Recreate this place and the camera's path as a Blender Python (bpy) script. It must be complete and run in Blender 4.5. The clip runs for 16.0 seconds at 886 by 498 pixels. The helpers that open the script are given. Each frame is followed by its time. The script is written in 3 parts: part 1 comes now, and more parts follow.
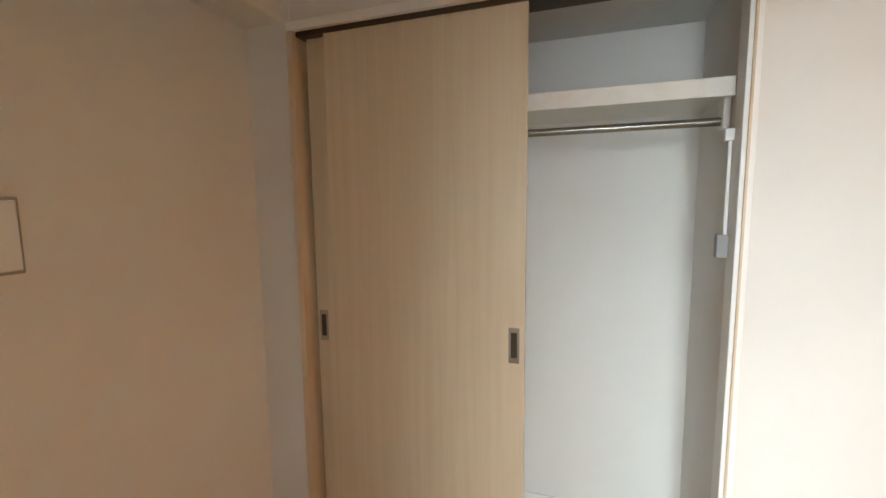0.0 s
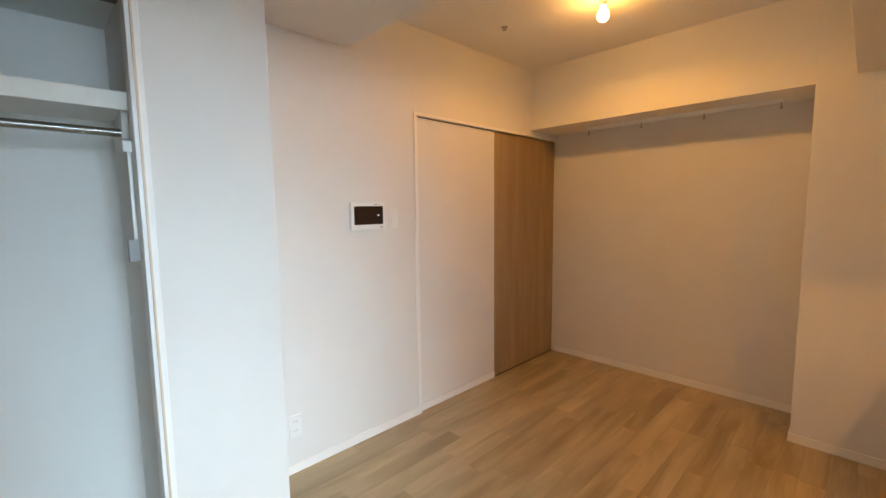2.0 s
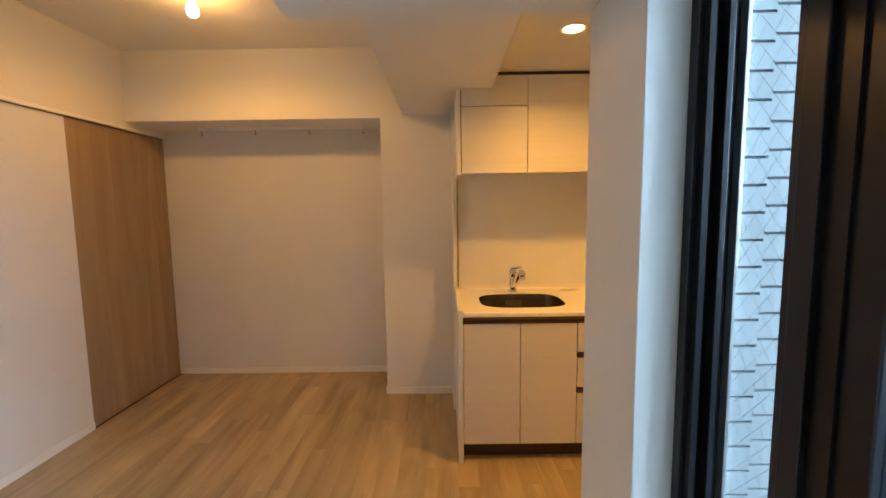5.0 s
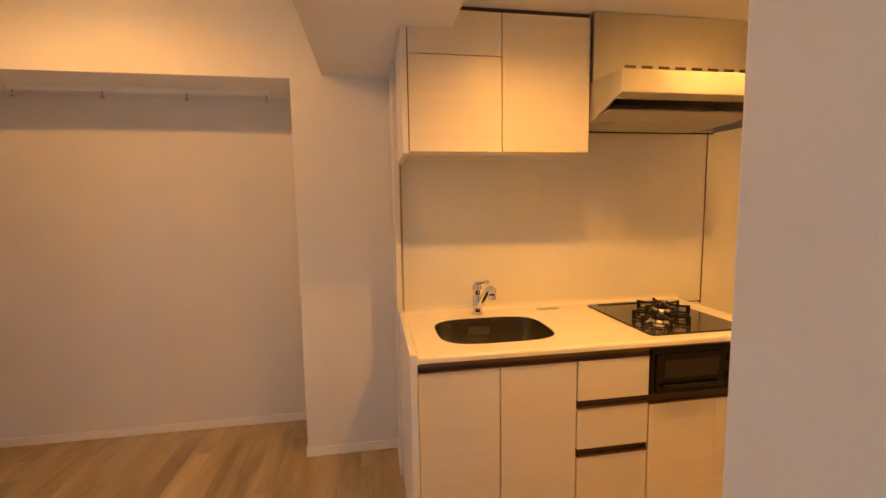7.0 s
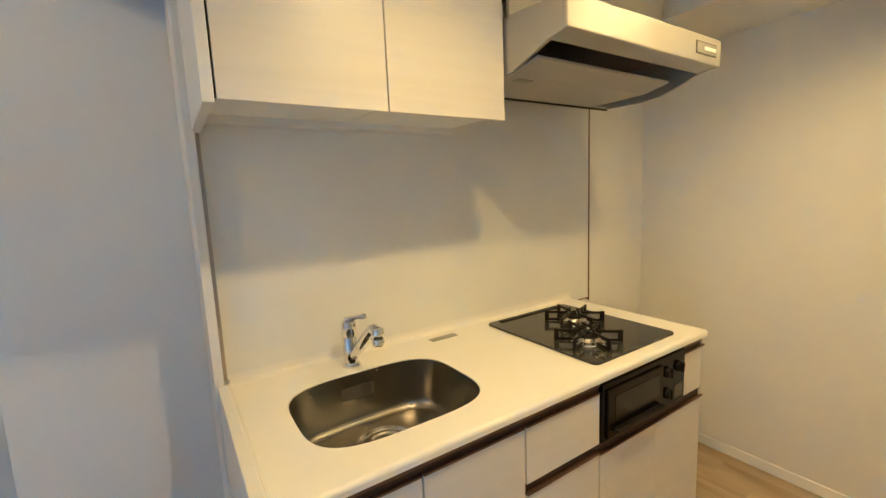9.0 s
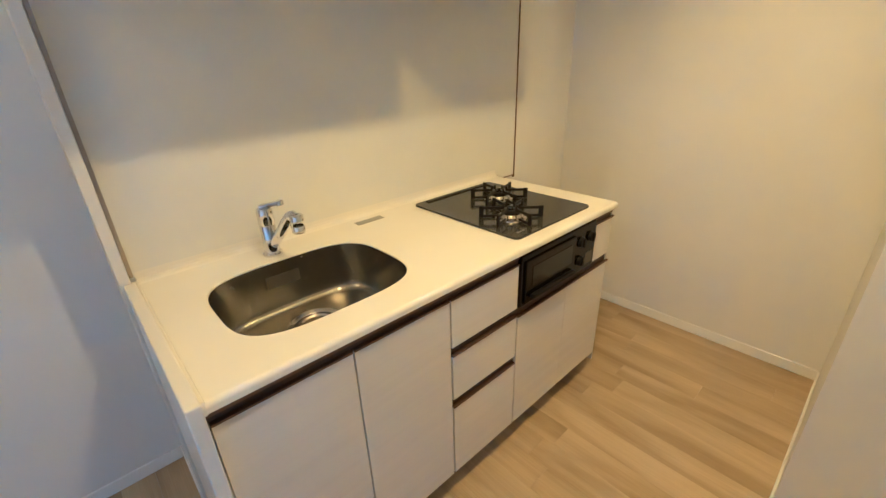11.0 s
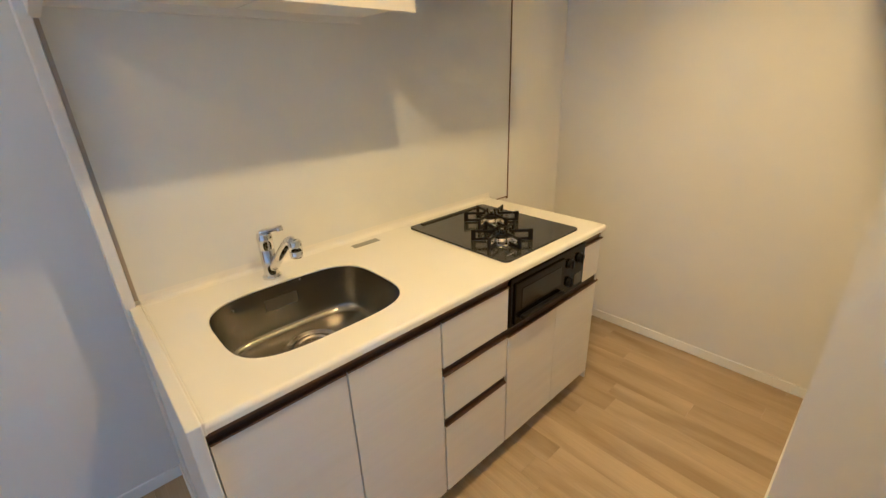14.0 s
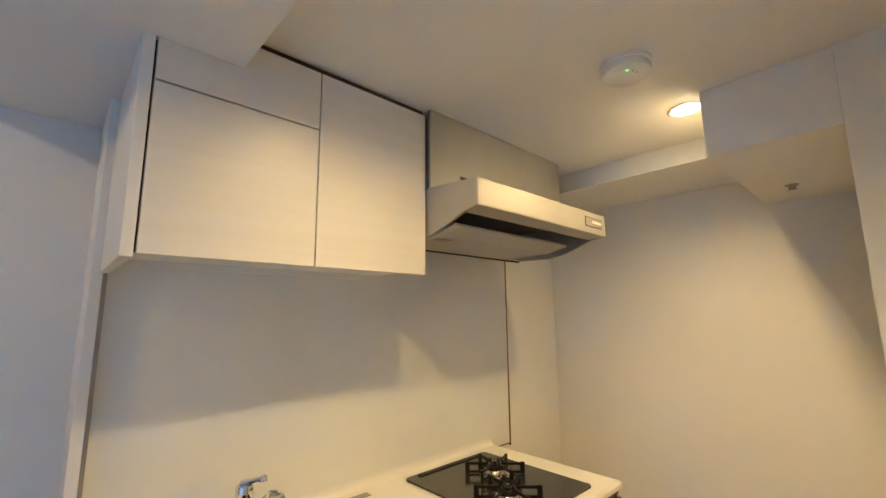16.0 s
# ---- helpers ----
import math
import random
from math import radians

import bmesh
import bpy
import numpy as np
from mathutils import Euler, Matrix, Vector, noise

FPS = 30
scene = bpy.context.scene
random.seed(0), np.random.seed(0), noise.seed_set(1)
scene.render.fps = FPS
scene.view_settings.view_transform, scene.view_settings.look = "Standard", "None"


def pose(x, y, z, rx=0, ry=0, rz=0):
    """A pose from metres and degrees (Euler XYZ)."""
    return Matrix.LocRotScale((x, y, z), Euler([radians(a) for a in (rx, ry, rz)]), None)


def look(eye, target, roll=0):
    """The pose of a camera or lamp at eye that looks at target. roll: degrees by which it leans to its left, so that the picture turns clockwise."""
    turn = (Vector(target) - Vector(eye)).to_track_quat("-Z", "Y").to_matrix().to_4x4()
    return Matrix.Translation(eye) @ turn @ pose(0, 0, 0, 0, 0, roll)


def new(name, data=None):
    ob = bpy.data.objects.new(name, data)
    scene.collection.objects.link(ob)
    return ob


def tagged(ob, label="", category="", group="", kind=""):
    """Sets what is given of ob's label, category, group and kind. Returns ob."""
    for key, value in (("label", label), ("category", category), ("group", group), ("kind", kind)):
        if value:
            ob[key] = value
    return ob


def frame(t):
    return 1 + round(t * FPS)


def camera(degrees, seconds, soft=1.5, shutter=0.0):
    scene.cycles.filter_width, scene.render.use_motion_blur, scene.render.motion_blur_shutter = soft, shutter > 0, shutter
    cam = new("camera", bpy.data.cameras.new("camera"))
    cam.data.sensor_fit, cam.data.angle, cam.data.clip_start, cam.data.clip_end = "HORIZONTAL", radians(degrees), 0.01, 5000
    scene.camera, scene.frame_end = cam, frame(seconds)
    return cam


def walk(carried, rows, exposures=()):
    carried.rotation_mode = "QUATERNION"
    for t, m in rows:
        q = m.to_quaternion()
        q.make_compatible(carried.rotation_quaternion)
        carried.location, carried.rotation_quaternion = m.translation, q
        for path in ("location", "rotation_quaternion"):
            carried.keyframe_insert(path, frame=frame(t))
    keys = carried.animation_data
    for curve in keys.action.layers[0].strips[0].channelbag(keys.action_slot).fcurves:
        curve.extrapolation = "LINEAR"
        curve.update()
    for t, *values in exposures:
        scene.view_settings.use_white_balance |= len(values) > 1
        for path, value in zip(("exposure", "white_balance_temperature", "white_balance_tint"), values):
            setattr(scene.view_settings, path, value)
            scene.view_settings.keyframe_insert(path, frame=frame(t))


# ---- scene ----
cam = camera(93.4, 16.0)
PATH = [
    (0, (0.05, 0.044, 1.427), (-1.836, -0.584, 1.209), -0.6),
    (0.5, (0.107, 0.154, 1.422), (-1.882, 0.15, 1.218), -0.8),
    (1, (0.155, 0.203, 1.412), (-1.746, 0.791, 1.214), -0.8),
    (1.5, (0.186, 0.206, 1.41), (-1.506, 1.254, 1.214), -1.0),
    (2, (0.245, 0.217, 1.418), (-1.176, 1.61, 1.216), -0.7),
    (2.5, (0.294, 0.22, 1.424), (-0.818, 1.871, 1.22), -0.7),
    (3, (0.36, 0.22, 1.428), (-0.444, 2.041, 1.226), -0.7),
    (3.5, (0.416, 0.211, 1.43), (-0.105, 2.131, 1.228), -0.8),
    (4, (0.441, 0.205, 1.433), (0.156, 2.174, 1.231), -0.9),
    (4.5, (0.454, 0.213, 1.427), (0.336, 2.2, 1.229), -0.8),
    (7, (0.405, 1.012, 1.387), (0.724, 2.977, 1.188), -0.9),
    (7.5, (0.44, 1.321, 1.397), (0.934, 3.248, 1.194), -0.8),
    (8, (0.447, 1.546, 1.379), (1.182, 3.395, 1.182), -0.9),
    (8.5, (0.441, 1.709, 1.404), (1.407, 3.449, 1.206), -1.0),
    (11, (0.486, 1.747, 1.396), (1.707, 3.099, 0.572), -2.0),
    (11.5, (0.482, 1.742, 1.38), (1.627, 3.007, 0.337), -2.4),
    (12, (0.486, 1.734, 1.377), (1.548, 2.916, 0.161), -2.7),
    (12.5, (0.483, 1.739, 1.376), (1.514, 2.887, 0.104), -2.8),
    (13, (0.482, 1.737, 1.384), (1.562, 2.932, 0.199), -2.6),
    (13.5, (0.48, 1.72, 1.404), (1.644, 3.004, 0.405), -2.4),
    (14, (0.481, 1.696, 1.444), (1.719, 3.071, 0.684), -2.1),
    (14.5, (0.464, 1.693, 1.451), (1.777, 3.128, 0.982), -1.5),
    (15, (0.453, 1.682, 1.47), (1.803, 3.147, 1.289), -1.0),
    (15.5, (0.446, 1.673, 1.479), (1.802, 3.14, 1.569), -0.7),
    (16, (0.438, 1.673, 1.482), (1.786, 3.117, 1.793), -0.5),
]
walk(cam, [(t, look(e, g, r)) for t, e, g, r in PATH], [(0, 0.28, 13300, 26), (1.0, 0.14, 11300, 22), (2.5, 0.04, 9000, 16), (4.5, 0.06, 8000, 13), (7.0, 0.26, 8900, 26), (7.6, 0.34, 7000, 4), (8.1, 0.34, 5400, -6), (8.7, 0.4, 4450, -5), (11, 0.48, 4300, -2), (16, 0.34, 4300, 1)])

# ---- world and light ----
world = bpy.data.worlds.new("world")
scene.world = world
world.use_nodes = True
wn = world.node_tree
sky = wn.nodes.new("ShaderNodeTexSky")
sky.sky_type = "NISHITA"
sky.sun_disc = False
sky.sun_elevation = radians(40)
sky.sun_rotation = radians(200)
wn.links.new(sky.outputs[0], wn.nodes["Background"].inputs[0])
wn.nodes["Background"].inputs[1].default_value = 0.05


def lamp(name, kind, m, watts, colour, **settings):
    data = bpy.data.lights.new(name, kind)
    data.energy, data.color = watts, colour
    if "size" in settings:
        data.shape, data.size, data.size_y = "RECTANGLE", settings["size"], settings["size_y"]
    if "soft" in settings:
        data.shadow_soft_size = settings["soft"]
    if "spot" in settings:
        data.spot_size, data.spot_blend = radians(settings["spot"]), settings.get("blend", 1.0)
    ob = new(name, data)
    ob.matrix_world = m
    return ob


WARM = (1.0, 0.515, 0.135)
lamp("sky_light", "AREA", pose(4.2, -0.05, 2.35, 0, 82, 0), 430, (0.37, 0.655, 1.0), size=2.5, size_y=2.2)
lamp("bulb_light", "POINT", pose(-0.845, 2.535, 2.435), 4.0, WARM, soft=0.03)
lamp("bulb_light", "SPOT", pose(-0.845, 2.535, 2.435), 15, WARM, soft=0.03, spot=174, blend=0.35)
lamp("downlight_light", "SPOT", pose(1.01, 2.13, 2.155), 42, WARM, soft=0.025, spot=158)
lamp("downlight_light", "SPOT", pose(1.96, 2.08, 2.155), 45, WARM, soft=0.025, spot=158)


# ---- materials ----
def material(name, colour, rough=0.6, metal=0.0, vary=0.06, scale=(6, 6, 6), bump=0.0, fine=200.0, coat=0.0, per_object=0.0, spread=0.06):
    """A painted, plastic or metal surface: slow uneven tone, fine grain and relief."""
    m = bpy.data.materials.new(name)
    m.use_nodes = True
    t = m.node_tree
    n, l = t.nodes, t.links
    b = n["Principled BSDF"]
    b.inputs["Metallic"].default_value = metal
    b.inputs["Coat Weight"].default_value = coat
    geo = n.new("ShaderNodeNewGeometry")
    mp = n.new("ShaderNodeMapping")
    mp.inputs["Scale"].default_value = scale
    l.new(geo.outputs["Position"], mp.inputs[0])
    slow = n.new("ShaderNodeTexNoise")
    slow.inputs["Scale"].default_value, slow.inputs["Detail"].default_value = 1.0, 5
    l.new(mp.outputs[0], slow.inputs["Vector"])
    ramp = n.new("ShaderNodeMapRange")
    ramp.inputs[1].default_value, ramp.inputs[2].default_value = 0.3, 0.7
    ramp.inputs[3].default_value, ramp.inputs[4].default_value = 1 - vary, 1 + vary
    l.new(slow.outputs[0], ramp.inputs[0])
    value = ramp.outputs[0]
    if per_object:
        info = n.new("ShaderNodeObjectInfo")
        r2 = n.new("ShaderNodeMapRange")
        r2.inputs[3].default_value, r2.inputs[4].default_value = 1 - per_object, 1 + per_object
        l.new(info.outputs["Random"], r2.inputs[0])
        mul = n.new("ShaderNodeMath")
        mul.operation = "MULTIPLY"
        l.new(value, mul.inputs[0])
        l.new(r2.outputs[0], mul.inputs[1])
        value = mul.outputs[0]
    sc = n.new("ShaderNodeVectorMath")
    sc.operation = "SCALE"
    sc.inputs[0].default_value = colour
    l.new(value, sc.inputs["Scale"])
    l.new(sc.outputs[0], b.inputs["Base Color"])
    fn = n.new("ShaderNodeTexNoise")
    fn.inputs["Scale"].default_value, fn.inputs["Detail"].default_value = fine, 3
    l.new(geo.outputs["Position"], fn.inputs["Vector"])
    rr = n.new("ShaderNodeMapRange")
    rr.inputs[3].default_value, rr.inputs[4].default_value = max(rough - spread, 0.02), rough + spread
    l.new(fn.outputs[0], rr.inputs[0])
    l.new(rr.outputs[0], b.inputs["Roughness"])
    if bump:
        bp = n.new("ShaderNodeBump")
        bp.inputs["Strength"].default_value, bp.inputs["Distance"].default_value = bump, 0.002
        l.new(fn.outputs[0], bp.inputs["Height"])
        l.new(bp.outputs[0], b.inputs["Normal"])
    return m


def wood(name, light, darker, along, rough=0.45, stretch=26.0, per_object=0.0, bump=0.08):
    """Wood grain: long streaks along one axis, two scales."""
    m = bpy.data.materials.new(name)
    m.use_nodes = True
    t = m.node_tree
    n, l = t.nodes, t.links
    b = n["Principled BSDF"]
    geo = n.new("ShaderNodeNewGeometry")
    vec = geo.outputs["Position"]
    info = n.new("ShaderNodeObjectInfo")
    if per_object:
        comb = n.new("ShaderNodeCombineXYZ")
        mu = n.new("ShaderNodeMath")
        mu.operation = "MULTIPLY"
        mu.inputs[1].default_value = 37.0
        l.new(info.outputs["Random"], mu.inputs[0])
        for i in range(3):
            l.new(mu.outputs[0], comb.inputs[i])
        ad = n.new("ShaderNodeVectorMath")
        l.new(vec, ad.inputs[0])
        l.new(comb.outputs[0], ad.inputs[1])
        vec = ad.outputs[0]
    mp = n.new("ShaderNodeMapping")
    mp.inputs["Scale"].default_value = [1.1 if i == along else stretch for i in range(3)]
    l.new(vec, mp.inputs[0])
    a = n.new("ShaderNodeTexNoise")
    a.inputs["Scale"].default_value, a.inputs["Detail"].default_value, a.inputs["Distortion"].default_value = 1.0, 6, 0.6
    l.new(mp.outputs[0], a.inputs["Vector"])
    mp2 = n.new("ShaderNodeMapping")
    mp2.inputs["Scale"].default_value = [6 if i == along else 240 for i in range(3)]
    l.new(vec, mp2.inputs[0])
    c = n.new("ShaderNodeTexNoise")
    c.inputs["Scale"].default_value, c.inputs["Detail"].default_value = 1.0, 3
    l.new(mp2.outputs[0], c.inputs["Vector"])
    add = n.new("ShaderNodeMath")
    add.operation = "MULTIPLY_ADD"
    add.inputs[1].default_value = 0.24
    l.new(c.outputs[0], add.inputs[0])
    l.new(a.outputs[0], add.inputs[2])
    ramp = n.new("ShaderNodeValToRGB")
    ramp.color_ramp.elements[0].position, ramp.color_ramp.elements[1].position = 0.40, 0.84
    ramp.color_ramp.elements[0].color, ramp.color_ramp.elements[1].color = (*darker, 1), (*light, 1)
    l.new(add.outputs[0], ramp.inputs[0])
    col = ramp.outputs[0]
    if per_object:
        r2 = n.new("ShaderNodeMapRange")
        r2.inputs[3].default_value, r2.inputs[4].default_value = 1 - per_object, 1 + per_object
        l.new(info.outputs["Random"], r2.inputs[0])
        sc = n.new("ShaderNodeVectorMath")
        sc.operation = "SCALE"
        l.new(col, sc.inputs[0])
        l.new(r2.outputs[0], sc.inputs["Scale"])
        col = sc.outputs[0]
    l.new(col, b.inputs["Base Color"])
    b.inputs["Roughness"].default_value = rough
    bp = n.new("ShaderNodeBump")
    bp.inputs["Strength"].default_value, bp.inputs["Distance"].default_value = bump, 0.001
    l.new(add.outputs[0], bp.inputs["Height"])
    l.new(bp.outputs[0], b.inputs["Normal"])
    return m


def glass(name, colour=(1, 1, 1)):
    m = bpy.data.materials.new(name)
    m.use_nodes = True
    b = m.node_tree.nodes["Principled BSDF"]
    b.inputs["Base Color"].default_value = (*colour, 1)
    b.inputs["Roughness"].default_value = 0.02
    b.inputs["Transmission Weight"].default_value = 1.0
    b.inputs["IOR"].default_value = 1.45
    return m


def glow(name, colour, strength):
    m = bpy.data.materials.new(name)
    m.use_nodes = True
    b = m.node_tree.nodes["Principled BSDF"]
    b.inputs["Base Color"].default_value = (0.8, 0.8, 0.8, 1)
    b.inputs["Emission Color"].default_value = (*colour, 1)
    b.inputs["Emission Strength"].default_value = strength
    return m


PAPER = material("wallpaper", (0.78, 0.77, 0.745), 0.85, vary=0.02, scale=(3, 3, 3), bump=0.35, fine=420)
CEIL = material("ceiling_paper", (0.78, 0.77, 0.745), 0.88, vary=0.02, scale=(3, 3, 3), bump=0.3, fine=380)
TRIM = material("trim_white", (0.88, 0.87, 0.85), 0.4, vary=0.02, bump=0.03)
PLANK = wood("floor_oak", (0.58, 0.455, 0.285), (0.31, 0.230, 0.130), 1, 0.36, 7.5, 0.12)
UNDER = material("underfloor", (0.16, 0.10, 0.055), 0.9)
DOOR_OAK = wood("door_oak", (0.42, 0.30, 0.185), (0.29, 0.195, 0.11), 2, 0.5, 13)
PALE = wood("pale_ash", (0.74, 0.585, 0.435), (0.68, 0.52, 0.375), 2, 0.42, 40, bump=0.03)
FRONT = wood("cabinet_front", (0.76, 0.73, 0.68), (0.715, 0.683, 0.63), 0, 0.38, 30, bump=0.04)
CARCASS = material("carcass_white", (0.76, 0.75, 0.72), 0.45, vary=0.02)
TOP = material("worktop_white", (0.84, 0.82, 0.77), 0.22, vary=0.015, fine=300)
SPLASH = material("splash_white", (0.78, 0.78, 0.76), 0.055, vary=0.015, fine=9, spread=0.015)
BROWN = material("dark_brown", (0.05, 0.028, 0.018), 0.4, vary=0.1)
RAIL = material("rail_metal", (0.42, 0.37, 0.32), 0.32, metal=0.9, vary=0.05)
STEEL = material("brushed_steel", (0.30, 0.285, 0.26), 0.27, metal=1.0, vary=0.05, scale=(3, 60, 60), spread=0.008, fine=40)
CHROME = material("chrome", (0.74, 0.74, 0.75), 0.09, metal=1.0, vary=0.01)
POLISHED = material("polished_steel", (0.58, 0.55, 0.50), 0.2, metal=1.0, vary=0.03)
HOODM = material("hood_grey", (0.45, 0.44, 0.42), 0.48, metal=0.7, vary=0.04)
HOODPAN = material("hood_panel", (0.40, 0.385, 0.36), 0.5, metal=0.2, vary=0.03)
BLACK = material("black_enamel", (0.008, 0.007, 0.007), 0.42, vary=0.2)
GLASSTOP = material("glass_hob", (0.040, 0.040, 0.040), 0.13, vary=0.1)
OVEN = material("grill_black", (0.006, 0.005, 0.005), 0.16, vary=0.15)
WINDOWPANE = material("grill_window", (0.016, 0.013, 0.011), 0.12, vary=0.2)
for dull in (OVEN, BLACK):
    dull.node_tree.nodes["Principled BSDF"].inputs["Specular IOR Level"].default_value = 0.22
PLASTIC = material("white_plastic", (0.82, 0.82, 0.80), 0.4, vary=0.01)
BRONZE = material("bronze_rail", (0.17, 0.105, 0.075), 0.35, metal=0.8, vary=0.06)
GREY = material("grey_plastic", (0.32, 0.32, 0.32), 0.5, vary=0.05)
DARKLABEL = material("label_dark", (0.085, 0.08, 0.075), 0.45, vary=0.1)
LABELM = material("label_grey", (0.27, 0.265, 0.25), 0.5, vary=0.04)
SCREEN = material("screen_black", (0.022, 0.014, 0.012), 0.15, vary=0.05)
BLUE = glow("icon_blue", (0.05, 0.15, 1.0), 0.35)
GREEN = glow("led_green", (0.1, 1.0, 0.1), 3.0)
BULB = glow("bulb_glow", (1.0, 0.66, 0.30), 22.0)
LENS = glow("downlight_glow", (1.0, 0.68, 0.28), 11.0)
ALU = material("dark_bronze", (0.018, 0.020, 0.026), 0.35, metal=0.4, vary=0.1)
ALULIGHT = material("aluminium", (0.70, 0.72, 0.74), 0.3, metal=0.9)
TILE = material("outside_tile", (0.64, 0.69, 0.70), 0.35, vary=0.05, per_object=0.05)
GROUT = material("grout_grey", (0.31, 0.33, 0.35), 0.9, vary=0.1)
GLASS = glass("window_glass", (0.93, 0.98, 1.0))
WIRE = material("wire", (0.25, 0.28, 0.30), 0.4, metal=0.8)
CONCRETE = material("concrete", (0.35, 0.35, 0.34), 0.9, vary=0.12, bump=0.3)


# ---- mesh helpers ----
def part(name, bm, mat, parent=None, label="", smooth=False):
    """Links a bmesh as one mesh object, under a thing or a part."""
    me = bpy.data.meshes.new(name)
    bmesh.ops.recalc_face_normals(bm, faces=bm.faces)
    if smooth:
        for f in bm.faces:
            f.smooth = True
        for e in bm.edges:
            if len(e.link_faces) == 2 and e.calc_face_angle(0) > 0.7:
                e.smooth = False
    bm.to_mesh(me)
    bm.free()
    me.materials.append(mat)
    ob = new(name, me)
    if parent:
        ob.parent = parent
    if label:
        ob["label"] = label
    return ob


def thing(name, label, category, group=""):
    """An empty that carries the parts of a thing."""
    return tagged(new(name), label, category, group)


def box(x0, x1, y0, y1, z0, z1, bevel=0.0, bm=None, segments=2):
    own = bmesh.new()
    r = bmesh.ops.create_cube(own, size=1)
    for v in r["verts"]:
        v.co = Vector(((x0 + x1) / 2 + v.co.x * (x1 - x0), (y0 + y1) / 2 + v.co.y * (y1 - y0), (z0 + z1) / 2 + v.co.z * (z1 - z0)))
    if bevel:
        bmesh.ops.bevel(own, geom=list(own.edges), offset=bevel, segments=segments, affect="EDGES", profile=0.5)
    return join(bm, own)


def join(bm, own):
    if bm is None:
        return own
    me = bpy.data.meshes.new("tmp")
    own.to_mesh(me)
    own.free()
    bm.from_mesh(me)
    bpy.data.meshes.remove(me)
    return bm


def tube(a, b, r0, r1=None, n=20, bm=None, caps=True):
    """A round bar from a to b."""
    a, b = Vector(a), Vector(b)
    own = bmesh.new()
    bmesh.ops.create_cone(own, cap_ends=caps, segments=n, radius1=r0, radius2=r0 if r1 is None else r1, depth=(b - a).length)
    m = Matrix.Translation((a + b) / 2) @ (b - a).to_track_quat("Z", "Y").to_matrix().to_4x4()
    bmesh.ops.transform(own, matrix=m, verts=own.verts)
    return join(bm, own)


def lathe(profile, centre, n=32, bm=None):
    """Turns (radius, height) rows round the vertical through centre."""
    own = bmesh.new()
    rings = []
    for r, z in profile:
        rings.append([own.verts.new((centre[0] + r * math.cos(2 * math.pi * i / n), centre[1] + r * math.sin(2 * math.pi * i / n), centre[2] + z)) for i in range(n)])
    for p, q in zip(rings, rings[1:]):
        for i in range(n):
            own.faces.new((p[i], p[(i + 1) % n], q[(i + 1) % n], q[i]))
    for ring in (rings[0], rings[-1]):
        own.faces.new(ring)
    return join(bm, own)


def prism(points, axis, lo, hi, bevel=0.0):
    """Extrudes an outline: axis 0 takes (y, z) points, axis 2 takes (x, y) points."""
    own = bmesh.new()
    ends = []
    for v in (lo, hi):
        ends.append([own.verts.new((v, p[0], p[1]) if axis == 0 else (p[0], p[1], v)) for p in points])
    own.faces.new(ends[0])
    own.faces.new(ends[1])
    k = len(points)
    for i in range(k):
        own.faces.new((ends[0][i], ends[0][(i + 1) % k], ends[1][(i + 1) % k], ends[1][i]))
    if bevel:
        bmesh.ops.recalc_face_normals(own, faces=own.faces)
        bmesh.ops.bevel(own, geom=list(own.edges), offset=bevel, segments=2, affect="EDGES", profile=0.5)
    return own


def rounded(cx, cy, hx, hy, r, n=8):
    """Outline of a rectangle with round corners."""
    out = []
    for k, (sx, sy) in enumerate(((1, 1), (-1, 1), (-1, -1), (1, -1))):
        for i in range(n + 1):
            a = math.pi / 2 * (k + i / n)
            out.append((cx + sx * (hx - r) + r * math.cos(a), cy + sy * (hy - r) + r * math.sin(a)))
    return out


def structure(name, bm, mat, label="", category=""):
    return tagged(part(name, bm, mat), label, category, kind="structure")


# ---- the large structure ----
H = 2.55
structure("wall_west", box(-1.98, -1.84, -1.36, 2.02, 0, H), PAPER, "white textured wallpaper wall with intercom and switch", "wall")
structure("wall_west_panel", box(-1.98, -1.862, 2.02, 2.86, 0, 2.0), PAPER, "white wall panel beside the sliding door", "wall")
structure("wall_west_header", box(-1.98, -1.84, 2.02, 3.90, 2.022, H), PAPER, "white wall above the sliding door", "wall")
structure("wall_west_back", box(-2.05, -1.96, 2.86, 3.90, 0, 2.03), PAPER, "white wall behind the sliding door", "wall")
structure("wall_niche", box(-1.96, 0.05, 3.776, 3.90, 0, 2.4), PAPER, "white papered back wall of the niche", "wall")
structure("wall_pillar", box(-0.006, 0.56, 3.338, 3.90, 0, H, 0.003), PAPER, "white papered pillar beside the niche", "wall")
structure("wall_bulkhead", box(-1.84, -0.004, 3.340, 3.776, 2.062, H), PAPER, "white bulkhead over the niche", "wall")
structure("wall_kitchen", box(0.506, 2.86, 3.12, 3.336, 0, 2.4), PAPER, "white wall behind the kitchen", "wall")
structure("wall_kitchen_end", box(0.504, 0.530, 3.076, 3.338, 0, 2.09, 0.002), PAPER, "narrow white wall end beside the kitchen", "wall")
structure("wall_alley", box(2.732, 2.86, 1.35, 3.12, 0, 2.4), PAPER, "white wall closing the kitchen alley", "wall")
structure("wall_alley_step", box(1.866, 2.732, 1.16, 1.705, 0, 2.4), PAPER, "white wall step opposite the kitchen", "wall")
structure("wall_column", box(0.861, 1.866, 1.145, 1.479, 0, 1.948, 0.003), PAPER, "white column wall between window and kitchen", "wall")
